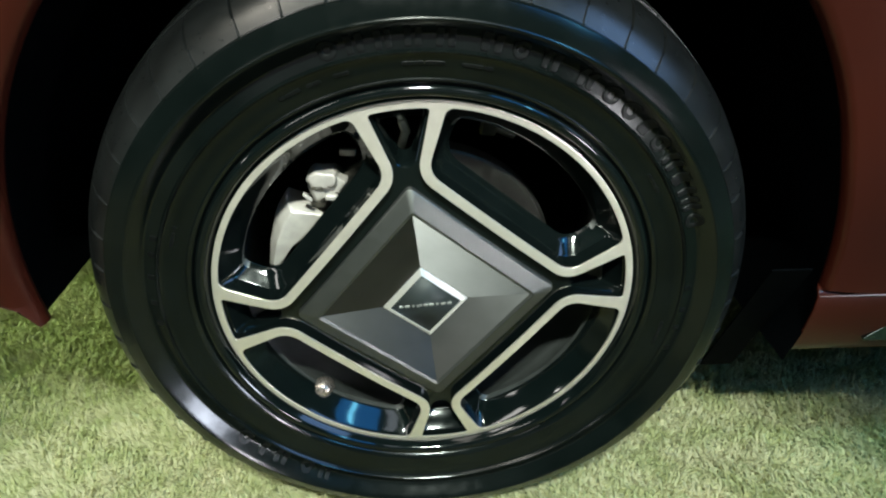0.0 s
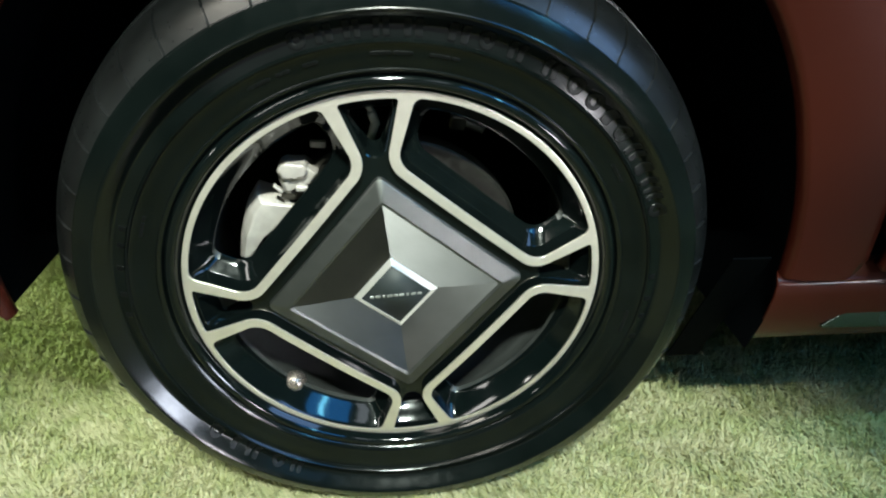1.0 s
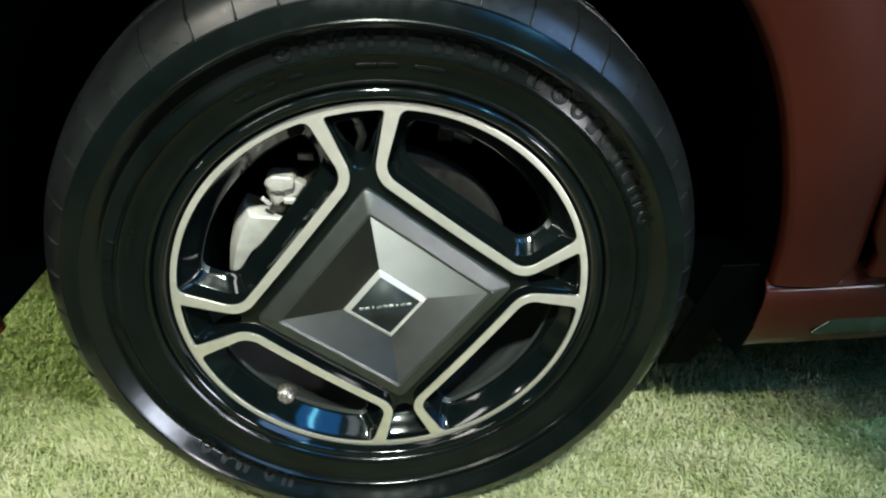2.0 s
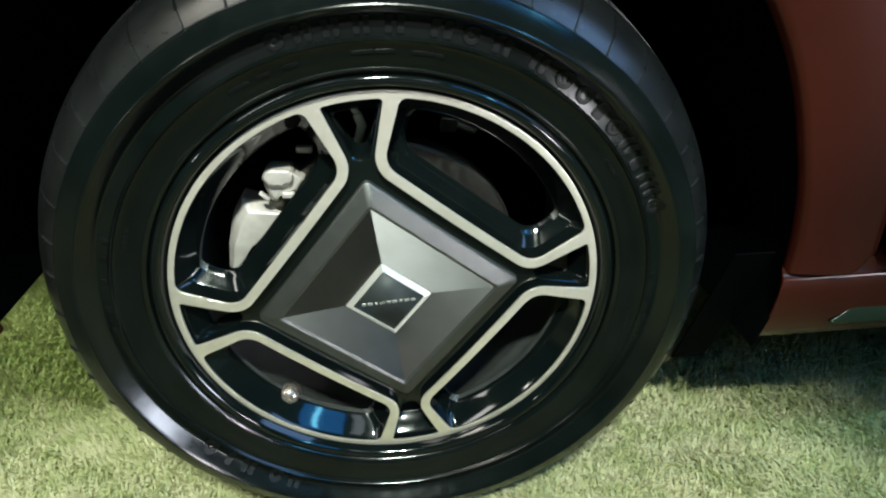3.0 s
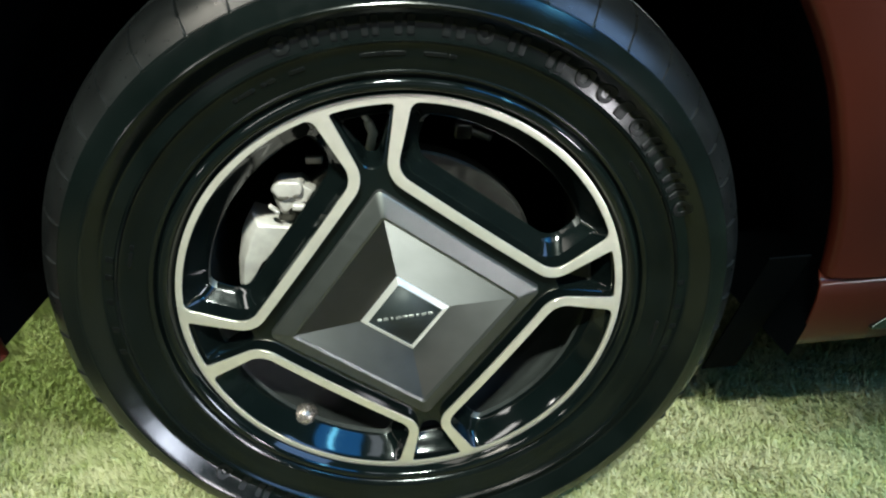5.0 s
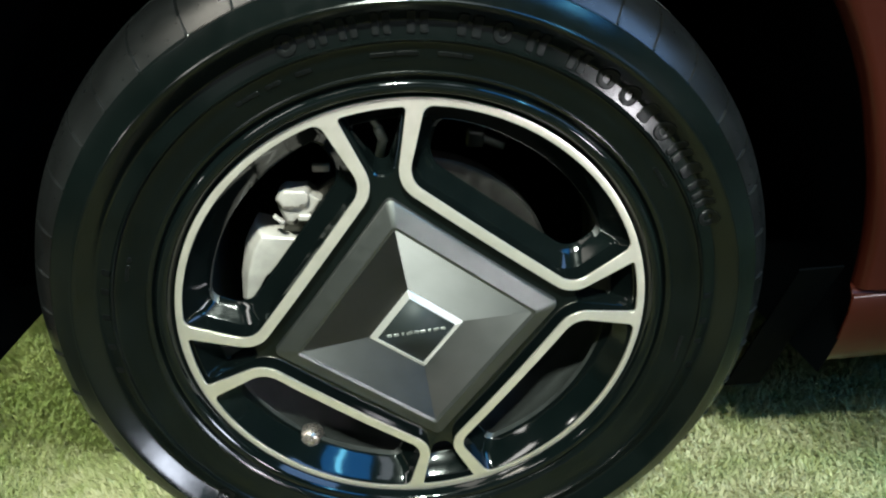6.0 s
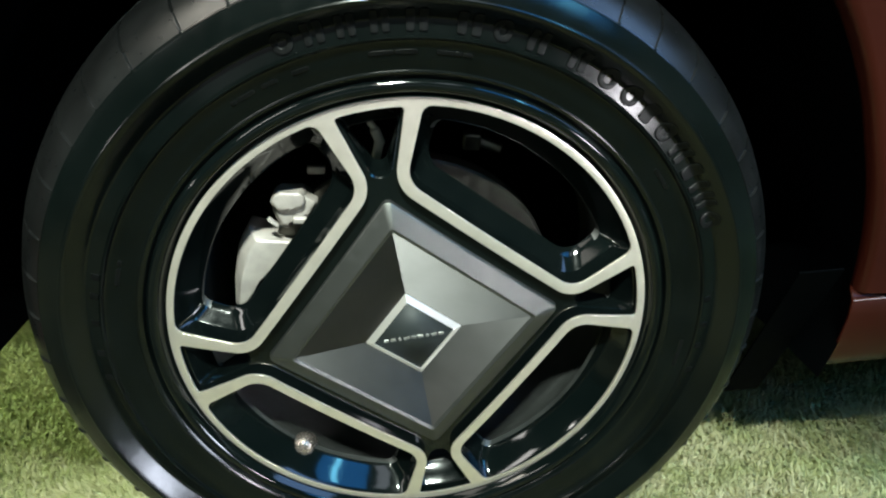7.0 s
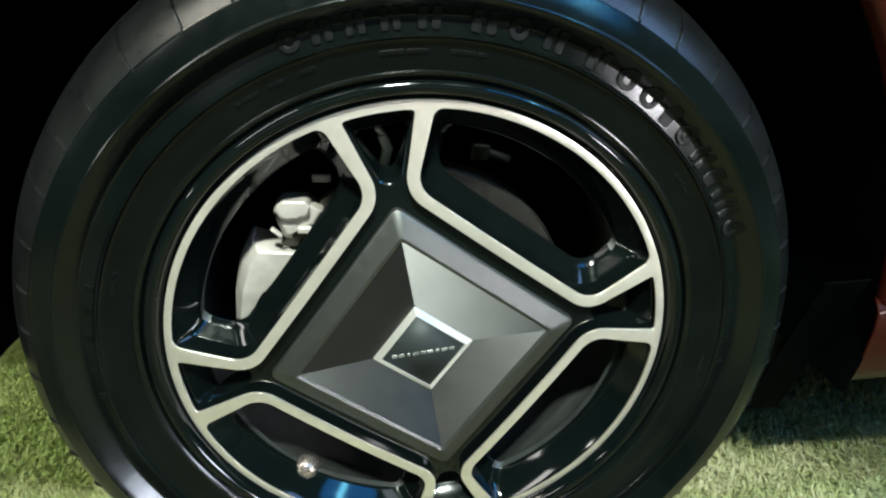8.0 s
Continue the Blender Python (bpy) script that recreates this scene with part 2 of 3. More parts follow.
ground = link("ground", grid_mesh("ground", [[(x, y, 0) for y in (-60, -4, -1, 0, 1, 4, 60)] for x in (-60, -4, -1, 0, 1, 4, 60)]), GROUND)
tagged(ground, "pale green artificial turf sheet under the parked car", "ground", kind="structure")


def turf(count):
    rng = np.random.default_rng(5)
    far = count // 3
    x = np.concatenate([rng.uniform(-1.05, 1.15, count - far), rng.normal(0.0, 1.3, far)])
    y = np.concatenate([rng.uniform(-0.42, 0.90, count - far), rng.normal(-0.1, 1.1, far)])
    # the dense patch thins out gradually
    x[:count - far] += rng.normal(0.0, 0.10, count - far)
    y[:count - far] += rng.normal(0.0, 0.10, count - far)
    length = rng.uniform(0.008, 0.019, count)
    width = rng.uniform(0.0016, 0.0036, count)
    turn = rng.uniform(0, 2 * np.pi, count)
    lean = rng.uniform(0.4, 1.3, count)
    patch = np.sin(x * 17 + np.sin(y * 11) * 2) * np.sin(y * 19 + x * 5)
    turn = np.where(patch > 0.2, turn * 0.35 + 2.0, turn)
    away = np.stack([np.cos(turn), np.sin(turn), 0 * x], 1)
    side = np.stack([-np.sin(turn), np.cos(turn), 0 * x], 1) * width[:, None] / 2
    root = np.stack([x, y, 0 * x], 1)
    up = np.array([0, 0, 1.0])
    mid = root + length[:, None] * 0.55 * (up * np.cos(lean * 0.5)[:, None] + away * np.sin(lean * 0.5)[:, None])
    tip = mid + length[:, None] * 0.5 * (up * np.cos(lean * 1.25)[:, None] + away * np.sin(lean * 1.25)[:, None])
    v = np.stack([root - side, root + side, mid + side, mid - side, tip], 1).reshape(-1, 3)
    k = np.arange(count) * 5
    quads = np.stack([k, k + 1, k + 2, k + 3], 1)
    tris = np.stack([k + 3, k + 2, k + 4], 1)
    me = bpy.data.meshes.new("turf_grass")
    me.vertices.add(len(v))
    me.vertices.foreach_set("co", v.ravel())
    loops = np.concatenate([quads.ravel(), tris.ravel()])
    me.loops.add(len(loops))
    me.loops.foreach_set("vertex_index", loops)
    me.polygons.add(2 * count)
    me.polygons.foreach_set("loop_start", np.concatenate([np.arange(count) * 4, 4 * count + np.arange(count) * 3]))
    me.update(calc_edges=True)
    return me


grass = link("turf_grass", turf(480000), TURF, smooth=False)
tagged(grass, "short pale yellow-green artificial grass blades", "grass", kind="stuff")

# ---- car ----
car = new("car")
car.empty_display_size = 0.2
tagged(car, "dark red car with black tyre parked on artificial turf", "car")

ARCH_X, ARCH_Z, ARCH_R = 0.012, 0.350, 0.372


def body_y(x, z):
    """How far out the side of the car lies at that place; smaller is nearer to the street."""
    bulge = -0.022 * math.exp(-((math.hypot(x - ARCH_X, z - ARCH_Z) - 0.44) / 0.09) ** 2)
    return 0.022 + bulge + 0.05 * max(0.0, z - 0.62) ** 1.5 + (0.35 * max(0.0, -0.38 - x) ** 2)


def arch_radius(a):
    """The opening widens a little towards the sill."""
    if math.cos(a) <= 0:
        return ARCH_R - 0.012 * math.cos(a)
    return ARCH_R + 0.005 + 0.009 * min(1.0, max(0.0, (0.25 - math.sin(a)) / 0.36))


def fender_mesh():
    """The wing round the wheel arch, with a rolled lip."""
    x0, x1, z1 = -0.80, 0.473, 0.86
    a0, a1 = radians(-6.3), radians(188.6)
    rows = []
    n = 96
    for i in range(n + 1):
        a = a0 + (a1 - a0) * i / n
        c, s = math.cos(a), math.sin(a)
        r_arch = arch_radius(a)
        ends = []
        if c > 1e-6:
            ends.append((x1 - ARCH_X) / c)
        if c < -1e-6:
            ends.append((x0 - ARCH_X) / c)
        if s > 1e-6:
            ends.append((z1 - ARCH_Z) / s)
        far = min(ends)
        row = []
        for dr, dy in ((0.004, 0.018), (0.0, 0.016), (-0.001, 0.010), (0.0005, 0.004), (0.004, 0.0)):
            r = r_arch + dr
            x, z = ARCH_X + r * c, ARCH_Z + r * s
            row.append((x, body_y(ARCH_X + (r_arch + 0.004) * c, ARCH_Z + (r_arch + 0.004) * s) + dy, z))
        for k in range(1, 15):
            r = r_arch + 0.004 + (far - r_arch - 0.004) * (k / 14) ** 1.3
            x, z = ARCH_X + r * c, ARCH_Z + r * s
            if x < -0.36:
                z = max(z, 0.300 + min(0.05, 0.53 * (-0.361 - x)))
            if x > 0.30:
                z = max(z, 0.3078 + 55 * max(0.0, x - 0.452) ** 2)
            row.append((x, body_y(x, z), z))
        x, y, z = row[-1]
        row.append((x, y + 0.03, z))
        rows.append(row)
    return grid_mesh("fender", rows)


fender = link("fender", fender_mesh(), RED_PAINT, car, "dark red painted front wing with a round wheel arch")


def sill_mesh():
    """The painted sill below the crease, ending at the arch; its ledge rises under the door."""
    rows = []
    prof = [(0.3052, 0.014), (0.3050, 0.009), (0.3042, 0.0035), (0.3022, 0.0003), (0.298, -0.002), (0.284, -0.0025), (0.256, 0.002), (0.230, 0.010), (0.218, 0.016), (0.213, 0.024), (0.214, 0.07)]
    for i in range(49):
        s = (i / 48) ** 1.7
        row = []
        for k, (z, y) in enumerate(prof):
            start = 0.3912 - 0.004 * (0.333 - z) + (0.3 * max(0.0, y - 0.03) if k > 5 else (0.008, 0.004, 0.001, 0, 0, 0)[k])
            x = start + (1.15 - start) * s
            rise = min(1.0, max(0.0, (x - 0.450) / 0.045))
            z += (0.0155, 0.0060, 0.0020)[k] * rise * rise * (3 - 2 * rise) if k < 3 else 0.0
            row.append((x, y + 0.012, z))
        rows.append(row)
    me = grid_mesh("sill", rows)
    bm = bmesh.new()
    bm.from_mesh(me)
    bmesh.ops.solidify(bm, geom=bm.faces, thickness=-0.003)
    bm.to_mesh(me)
    bm.free()
    return me


sill = link("sill", sill_mesh(), RED_PAINT, car, "dark red painted sill with a sharp upper crease")


def door_mesh():
    rows = []
    for i in range(20):
        x = 0.480 + (1.15 - 0.480) * i / 19
        row = []
        for k in range(24):
            z = 0.3215 + (0.86 - 0.3215) * (k / 23) ** 1.5
            xx = x + (0.013 * math.exp(-((z - 0.338) / 0.022) ** 4) if i == 0 else 0.0)
            row.append((xx, body_y(x, z) - 0.002 + (0.012 if i == 0 else 0.0), z))
        rows.append(row)
    me = grid_mesh("door", rows)
    bm = bmesh.new()
    bm.from_mesh(me)
    bmesh.ops.solidify(bm, geom=bm.faces, thickness=-0.02)
    bm.to_mesh(me)
    bm.free()
    return me


door = link("door", door_mesh(), RED_PAINT, car, "dark red painted front door panel")
bm = bmesh.new()
block(bm, (0.07, 0.03, 0.56), pose(0.486, 0.068, 0.61), 0.002)
part("door_seal", bm, PLASTIC, car, "black rubber strip in the door gap")
trim_loop = rounded([(0.458, 0.2385, 0.001), (0.5175, 0.291, 0.003), (1.15, 0.290, 0.0), (1.15, 0.226, 0.0)])
link("sill_trim", sharpen(plate("sill_trim", [trim_loop], 0.016, 0.004, 0.0012), 40), TRIM, car, "satin metal strip along the foot of the sill")


def liner_mesh():
    rows = []
    for i in range(65):
        a = radians(-20.5 + 208.5 * i / 64)
        rows.append([(ARCH_X + r * math.cos(a), y, ARCH_Z + r * math.sin(a)) for r, y in ((arch_radius(a) + 0.006, 0.012), (ARCH_R + 0.010, 0.12), (ARCH_R + 0.004, 0.34), (0.16, 0.345), (0.0, 0.346))])
    return grid_mesh("wheel_arch_liner", rows)


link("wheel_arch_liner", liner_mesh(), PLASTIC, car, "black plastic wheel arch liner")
# added panel: stops light between tyre and sill, so the turf behind is shaded
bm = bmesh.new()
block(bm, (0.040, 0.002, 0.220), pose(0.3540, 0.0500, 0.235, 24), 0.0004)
part("gap_light_blocker", bm, PLASTIC, car, "added black panel blocking light behind the wheel")
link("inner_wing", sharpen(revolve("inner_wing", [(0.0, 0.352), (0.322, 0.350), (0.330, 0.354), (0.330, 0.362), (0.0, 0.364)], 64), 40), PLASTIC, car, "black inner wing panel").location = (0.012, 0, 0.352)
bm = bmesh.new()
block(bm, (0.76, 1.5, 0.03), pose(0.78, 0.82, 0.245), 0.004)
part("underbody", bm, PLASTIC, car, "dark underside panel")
# added unseen block: keeps side light from crossing under the nose
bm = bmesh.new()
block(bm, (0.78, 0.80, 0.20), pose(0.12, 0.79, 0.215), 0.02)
part("nose_light_blocker", bm, PLASTIC, car, "added black block stopping light under the engine bay")
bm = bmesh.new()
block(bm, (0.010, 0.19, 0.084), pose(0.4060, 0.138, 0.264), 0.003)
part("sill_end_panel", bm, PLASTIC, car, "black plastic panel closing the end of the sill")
bm = bmesh.new()
block(bm, (0.43, 1.5, 0.03), pose(-0.62, 0.87, 0.368), 0.004)
part("front_undertray", bm, PLASTIC, car, "dark plastic tray under the nose")
bm = bmesh.new()
block(bm, (1.96, 1.5, 0.03), pose(0.175, 0.83, 0.86), 0.01)
part("bonnet", bm, RED_PAINT, car, "dark red upper body panel")

# ---- wheel ----
BRAKE = pose(0, 0, HUB, 0, TILT, 0)
# the wheel leans and toes a little
WHEEL = pose(0.0003, 0.0070, HUB - 0.0051) @ pose(0, 0, 0, 0, TILT, 0) @ pose(0, 0, 0, 0.71, 0.06, 0.46)

R_ARC = 0.1964


def big_window(shrink=0.0, rim=None):
    """A window between two spokes, in the quarter of +x and +z."""
    s = shrink
    rim = s if rim is None else rim
    a0 = math.asin((0.0400 + s) / R_ARC)
    arc = circle(R_ARC - rim, 24, a0, math.pi / 2 - a0, closed=False)
    inner = 0.1101 + s
    i0 = (0.0175 + s * 1.15, inner * math.sqrt(2) - 0.0175 - s * 1.15)
    rows = [(arc[0].x, arc[0].y, 0.0085)]
    rows += [(p.x, p.y, 0.0) for p in arc[2:-2]]
    rows += [(arc[-1].x, arc[-1].y, 0.0085), (i0[1], i0[0], 0.020), (i0[0], i0[1], 0.020)]
    return rounded(rows)


def pocket():
    """The black middle of the wheel: a cross that reaches between the spokes of each pair."""
    rows = []
    for k in range(4):
        arm = [(-0.0085, 0.1355, 0.026), (-0.0265, 0.1932, 0.006)]
        arm += [(0.1952 * math.sin(t), 0.1952 * math.cos(t), 0.0) for t in (-0.10, -0.05, 0, 0.05, 0.10)]
        arm += [(0.0265, 0.1932, 0.006), (0.0085, 0.1355, 0.026)]
        for p in arm:
            q = turned([p[:2]], 90 * k)[0]
            rows.append((q.x, q.y, p[2]))
    return rounded(rows)


def small_window(shrink=0.0, rim=None):
    s = shrink
    r = 0.1944 - (s if rim is None else rim)
    corner = math.sqrt(r * r - (0.0248 - s) ** 2)
    rows = [(-0.0068 + s * 0.5, 0.1420 + s, 0.009), (-0.0248 + s, corner, 0.005)]
    rows += [(r * math.sin(t), r * math.cos(t), 0.0) for t in (-0.08, 0, 0.08)]
    rows += [(0.0248 - s, corner, 0.005), (0.0068 - s * 0.5, 0.1420 + s, 0.009)]
    return rounded(rows)


def wall_mesh(make, depths):
    rows = []
    for y, *shrink in depths:
        rows.append([(p.x, y, p.y) for p in make(*shrink)])
    return grid_mesh("wall", rows, close_v=True)


def crowned(me):
    """The face of the wheel swells a little: the rim lies further back than the middle."""
    for v in me.vertices:
        v.co.y += 0.365 * (v.co.x ** 2 + v.co.z ** 2) - 0.0117
    return me


# the barrel with its outer flange
barrel_profile = [
    (0.2012, 0.036), (0.2016, 0.0062), (0.2024, 0.0048), (0.2034, 0.0052), (0.2048, 0.0036), (0.2064, -0.0008), (0.2082, -0.0036), (0.2104, -0.0048), (0.2126, -0.0047),
    (0.2144, -0.0038), (0.2158, -0.0024), (0.2168, -0.0008), (0.2174, 0.0012), (0.2176, 0.0080), (0.2160, 0.0140), (0.2035, 0.0300), (0.2035, 0.0740), (0.1920, 0.0960),
    (0.1900, 0.1500), (0.2030, 0.1850), (0.2160, 0.1960), (0.2150, 0.2000), (0.2010, 0.1980), (0.1990, 0.1860), (0.1850, 0.1500), (0.1850, 0.0960), (0.1870, 0.0920), (0.1975, 0.0740), (0.1988, 0.0700), (0.1988, 0.0565), (0.1968, 0.0540), (0.1960, 0.0515), (0.1966, 0.0488), (0.1990, 0.0462), (0.2000, 0.038), (0.2012, 0.036)]
wheel = link("wheel", sharpen(revolve("wheel", barrel_profile, 160), 40), GLOSS_BLACK, car, "gloss black alloy wheel with machined spoke edges")
wheel.matrix_world = WHEEL
wheel.data.materials.append(BARREL)
rows_in_profile = len(barrel_profile)
for p in wheel.data.polygons:
    if min(v % rows_in_profile for v in p.vertices) >= 22:
        p.material_index = 1

big = big_window()
front = plate("front", [circle(0.2020)] + [turned(big_window(-0.0004), 90 * k) for k in range(4)] + [pocket()], 0.0016, 0.0)
sunk = plate("sunk", [pocket()] + [turned(small_window(-0.0012), 90 * k) for k in range(4)], 0.0086, 0.0)
BIG_WALL = [(0.0016, -0.0004), (0.004, 0.0000, 0.0008), (0.010, 0.0008, 0.0052), (0.0165, 0.0018, 0.0100), (0.0182, 0.0032, 0.0113), (0.0257, 0.0090, 0.0168), (0.0270, 0.0102, 0.0176), (0.0280, 0.0112, 0.0178), (0.0310, 0.0140, 0.0179), (0.0320, 0.0146, 0.0182)]
SMALL_WALL = [(0.0086, -0.0012), (0.0094, 0.0000), (0.0110, 0.0006, 0.0010), (0.0180, 0.0020, 0.0065), (0.0280, 0.0040, 0.0150), (0.0300, 0.0044, 0.0160), (0.0320, 0.0050, 0.0164)]
walls = [wall_mesh(pocket, [(0.0016,), (0.0086,)])]
for make, deep in ((big_window, BIG_WALL), (small_window, SMALL_WALL)):
    w = wall_mesh(make, deep)
    for k in range(4):
        c = w.copy()
        c.transform(pose(0, 0, 0, 0, 90 * k, 0))
        walls.append(c)
back = plate("back", [circle(0.2010)] + [turned(big_window(0.0146, 0.0182), 90 * k) for k in range(4)] + [turned(small_window(0.0050, 0.0164), 90 * k) for k in range(4)], 0.0320, 0.0)
spokes = link("spoke_plate", sharpen(crowned(joined("spoke_plate", [finer(front, 0.006), finer(sunk, 0.006), finer(back, 0.012)] + walls)), 22), GLOSS_BLACK, wheel, "gloss black cast spokes")
spokes.data.materials.append(BARREL)
# the edge where the windows open into the barrel takes the barrel's grey
for p in spokes.data.polygons:
    if p.center.y > 0.0266 and math.hypot(p.center.x, p.center.z) > 0.172:
        p.material_index = 1
link("machined_face", sharpen(crowned(finer(plate("machined_face", [circle(0.2018)] + [turned(big, 90 * k) for k in range(4)] + [pocket()], 0.0008, 0.0008, 0.0002), 0.006)), 20), MACHINED, wheel, "bright machined aluminium edging of the spokes")


def square_ring(rows):
    """Nested squares standing on a corner, from rows of (half diagonal, depth, corner rounding)."""
    out = []
    for h, y, r in rows:
        loop = rounded([(0, h, r), (h, 0, r), (0, -h, r), (-h, 0, r)], 5)
        out.append([(p.x, y, p.y) for p in loop])
    return out


CAP_ROWS = [(0.1262, 0.004, 0.006), (0.1254, -0.0024, 0.006), (0.1234, -0.0036, 0.006), (0.1070, -0.0094, 0.004), (0.1052, -0.0100, 0.004), (0.1040, -0.0100, 0.003), (0.1005, -0.0084, 0.002)]
cap = link("centre_cap", sharpen(grid_mesh("centre_cap", square_ring(CAP_ROWS), close_v=True), 12), CAP, wheel, "satin grey square wheel cap with a faceted middle")


def facet_mesh(k, brush):
    """One side of the sunk pyramid, its brushing turned by that many degrees from level."""
    h0, y0, h1, y1 = 0.1008, -0.0084, 0.0405, -0.0036
    pts = [(0, h0, y0), (h0, 0, y0), (h1, 0, y1), (0, h1, y1)]
    bm = bmesh.new()
    vs = []
    for d in (0.0, 0.003):
        for x, z, y in pts:
            q = turned([(x, z)], 90 * k)[0]
            vs.append(bm.verts.new((q.x, y + d, q.y)))
    bm.faces.new(vs[:4])
    bm.faces.new(vs[4:][::-1])
    for i in range(4):
        j = (i + 1) % 4
        bm.faces.new((vs[i], vs[4 + i], vs[4 + j], vs[j]))
    grain = bm.loops.layers.uv.new("grain")
    c, s = math.cos(radians(brush)), math.sin(radians(brush))
    for f in bm.faces:
        for lp in f.loops:
            x, z = lp.vert.co.x, lp.vert.co.z
            lp[grain].uv = (x * c + z * s, -x * s + z * c)
    return bm


for k, brush in enumerate((79, 95, 72, 12)):
    part("cap_facet", facet_mesh(k, brush), BRUSHED, wheel)
FRAME_ROWS = [(0.0412, -0.0030, 0.001), (0.0410, -0.0042, 0.001), (0.0348, -0.0078, 0.001), (0.0342, -0.0078, 0.001), (0.0338, -0.0068, 0.001), (0.0338, -0.0030, 0.001)]
link("badge_frame", sharpen(grid_mesh("badge_frame", square_ring(FRAME_ROWS), close_v=True), 12), LOGO, wheel, "bright silver square badge frame")
link("badge_plate", plate("badge_plate", [[(0, 0.0341), (0.0341, 0), (0, -0.0341), (-0.0341, 0)]], -0.0060, 0.0010), LOGO_BACK, wheel, "dark badge plate")
for i, (wide, lean) in enumerate(((0.0040, 8), (0.0048, 0), (0.0022, 0), (0.0052, -14), (0.0046, 14), (0.0048, 0), (0.0026, 10), (0.0050, -8), (0.0044, 0))):
    bm = bmesh.new()
    block(bm, (wide, 0.0006, 0.0030), pose(-0.0235 + 0.0058 * i, -0.0072, -0.0002 * i, 0, lean, 0), 0.0003, 1)
    part("badge_bar", bm, LETTERING, wheel)


def tyre_profile():
    outer = [(0.2155, 0.0080), (0.2165, 0.0010), (0.2176, -0.0022), (0.2190, -0.0036), (0.2204, -0.0048), (0.2216, -0.0056), (0.2224, -0.0054), (0.2232, -0.0046), (0.2244, -0.0048), (0.2290, -0.0066), (0.2360, -0.0086), (0.2432, -0.0100), (0.2446, -0.0110),
             (0.2455, -0.0130), (0.2461, -0.0138), (0.2467, -0.0140), (0.2473, -0.0134), (0.2479, -0.0116), (0.2486, -0.0108), (0.2510, -0.0102), (0.2540, -0.0095), (0.2570, -0.0088), (0.2585, -0.0085), (0.2596, -0.0089), (0.2608, -0.0100), (0.2630, -0.0124), (0.2660, -0.0157), (0.2690, -0.0190), (0.2710, -0.0211), (0.2724, -0.0222), (0.2736, -0.0224), (0.2746, -0.0218), (0.2752, -0.0205), (0.2790, -0.0192), (0.2830, -0.0176), (0.2872, -0.0158),
             (0.2904, -0.0142), (0.2910, -0.0124)]
    shoulder = [(0.2920, -0.0116), (0.2975, -0.0068), (0.3030, -0.0014), (0.3080, 0.0050), (0.3130, 0.0140), (0.3180, 0.0270), (0.3220, 0.0450)]
    crown = [(0.3155, 0.0510), (0.3160, 0.0590), (0.3238, 0.0600), (0.3252, 0.0820), (0.3185, 0.0830), (0.3185, 0.0920), (0.3258, 0.0930)]
    half = outer + shoulder + crown
    return half, len(outer), len(outer) + len(shoulder)


def tyre_mesh():
    half, s0, s1 = tyre_profile()
    middle = 0.098
    full = half + [(r, 2 * middle - y) for r, y in reversed(half)]
    n = len(half)
    rows = []
    pitches = 48
    for i in range(pitches):
        wide = 1.0 + 0.12 * math.sin(i * 2.4)
        for a, cut in ((0.0, 0), (0.14, 1), (0.34, 1), (0.48, 0), (2.5, 0), (4.3, 0), (6.0, 0)):
            ang = radians((i + a / 7.5) * 360 / pitches + (0.6 * math.sin(i * 1.7)))
            row = []
            for j, (r, y) in enumerate(full):
                jj = j if j < n else 2 * n - 1 - j
                rr = r
                if cut and s0 <= jj < s0 + 3:
                    lift = (0.0005, 0.0013, 0.0009)[jj - s0]
                    rr, y = r + lift, y + (-lift if j < n else lift)
                elif cut and s0 <= jj < s1:
                    rr = r - 0.0035 * wide
                elif cut and jj >= s1:
                    rr = r - 0.002
                row.append((rr * math.sin(ang), y, rr * math.cos(ang)))
            rows.append(row)
    me = grid_mesh("tyre", rows, close_u=True)
    # flat where it stands
    lay = WHEEL.inverted()
    for v in me.vertices:
        p = WHEEL @ v.co
        if p.z < 0.004:
            p.z = 0.004
            v.co = lay @ p
    return me


tyre = link("tyre", sharpen(tyre_mesh(), 28), RUBBER, wheel, "shiny black rubber tyre with raised markings")
tyre.data.materials.append(TREAD)
half, s0, s1 = tyre_profile()
n_full = 2 * len(half)
for p in tyre.data.polygons:
    j = min(v % n_full for v in p.vertices)
    jj = j if j < len(half) else n_full - 2 - j
    if jj >= s0:
        p.material_index = 1


SIDE_R, SIDE_Y = zip(*tyre_profile()[0][7:34])


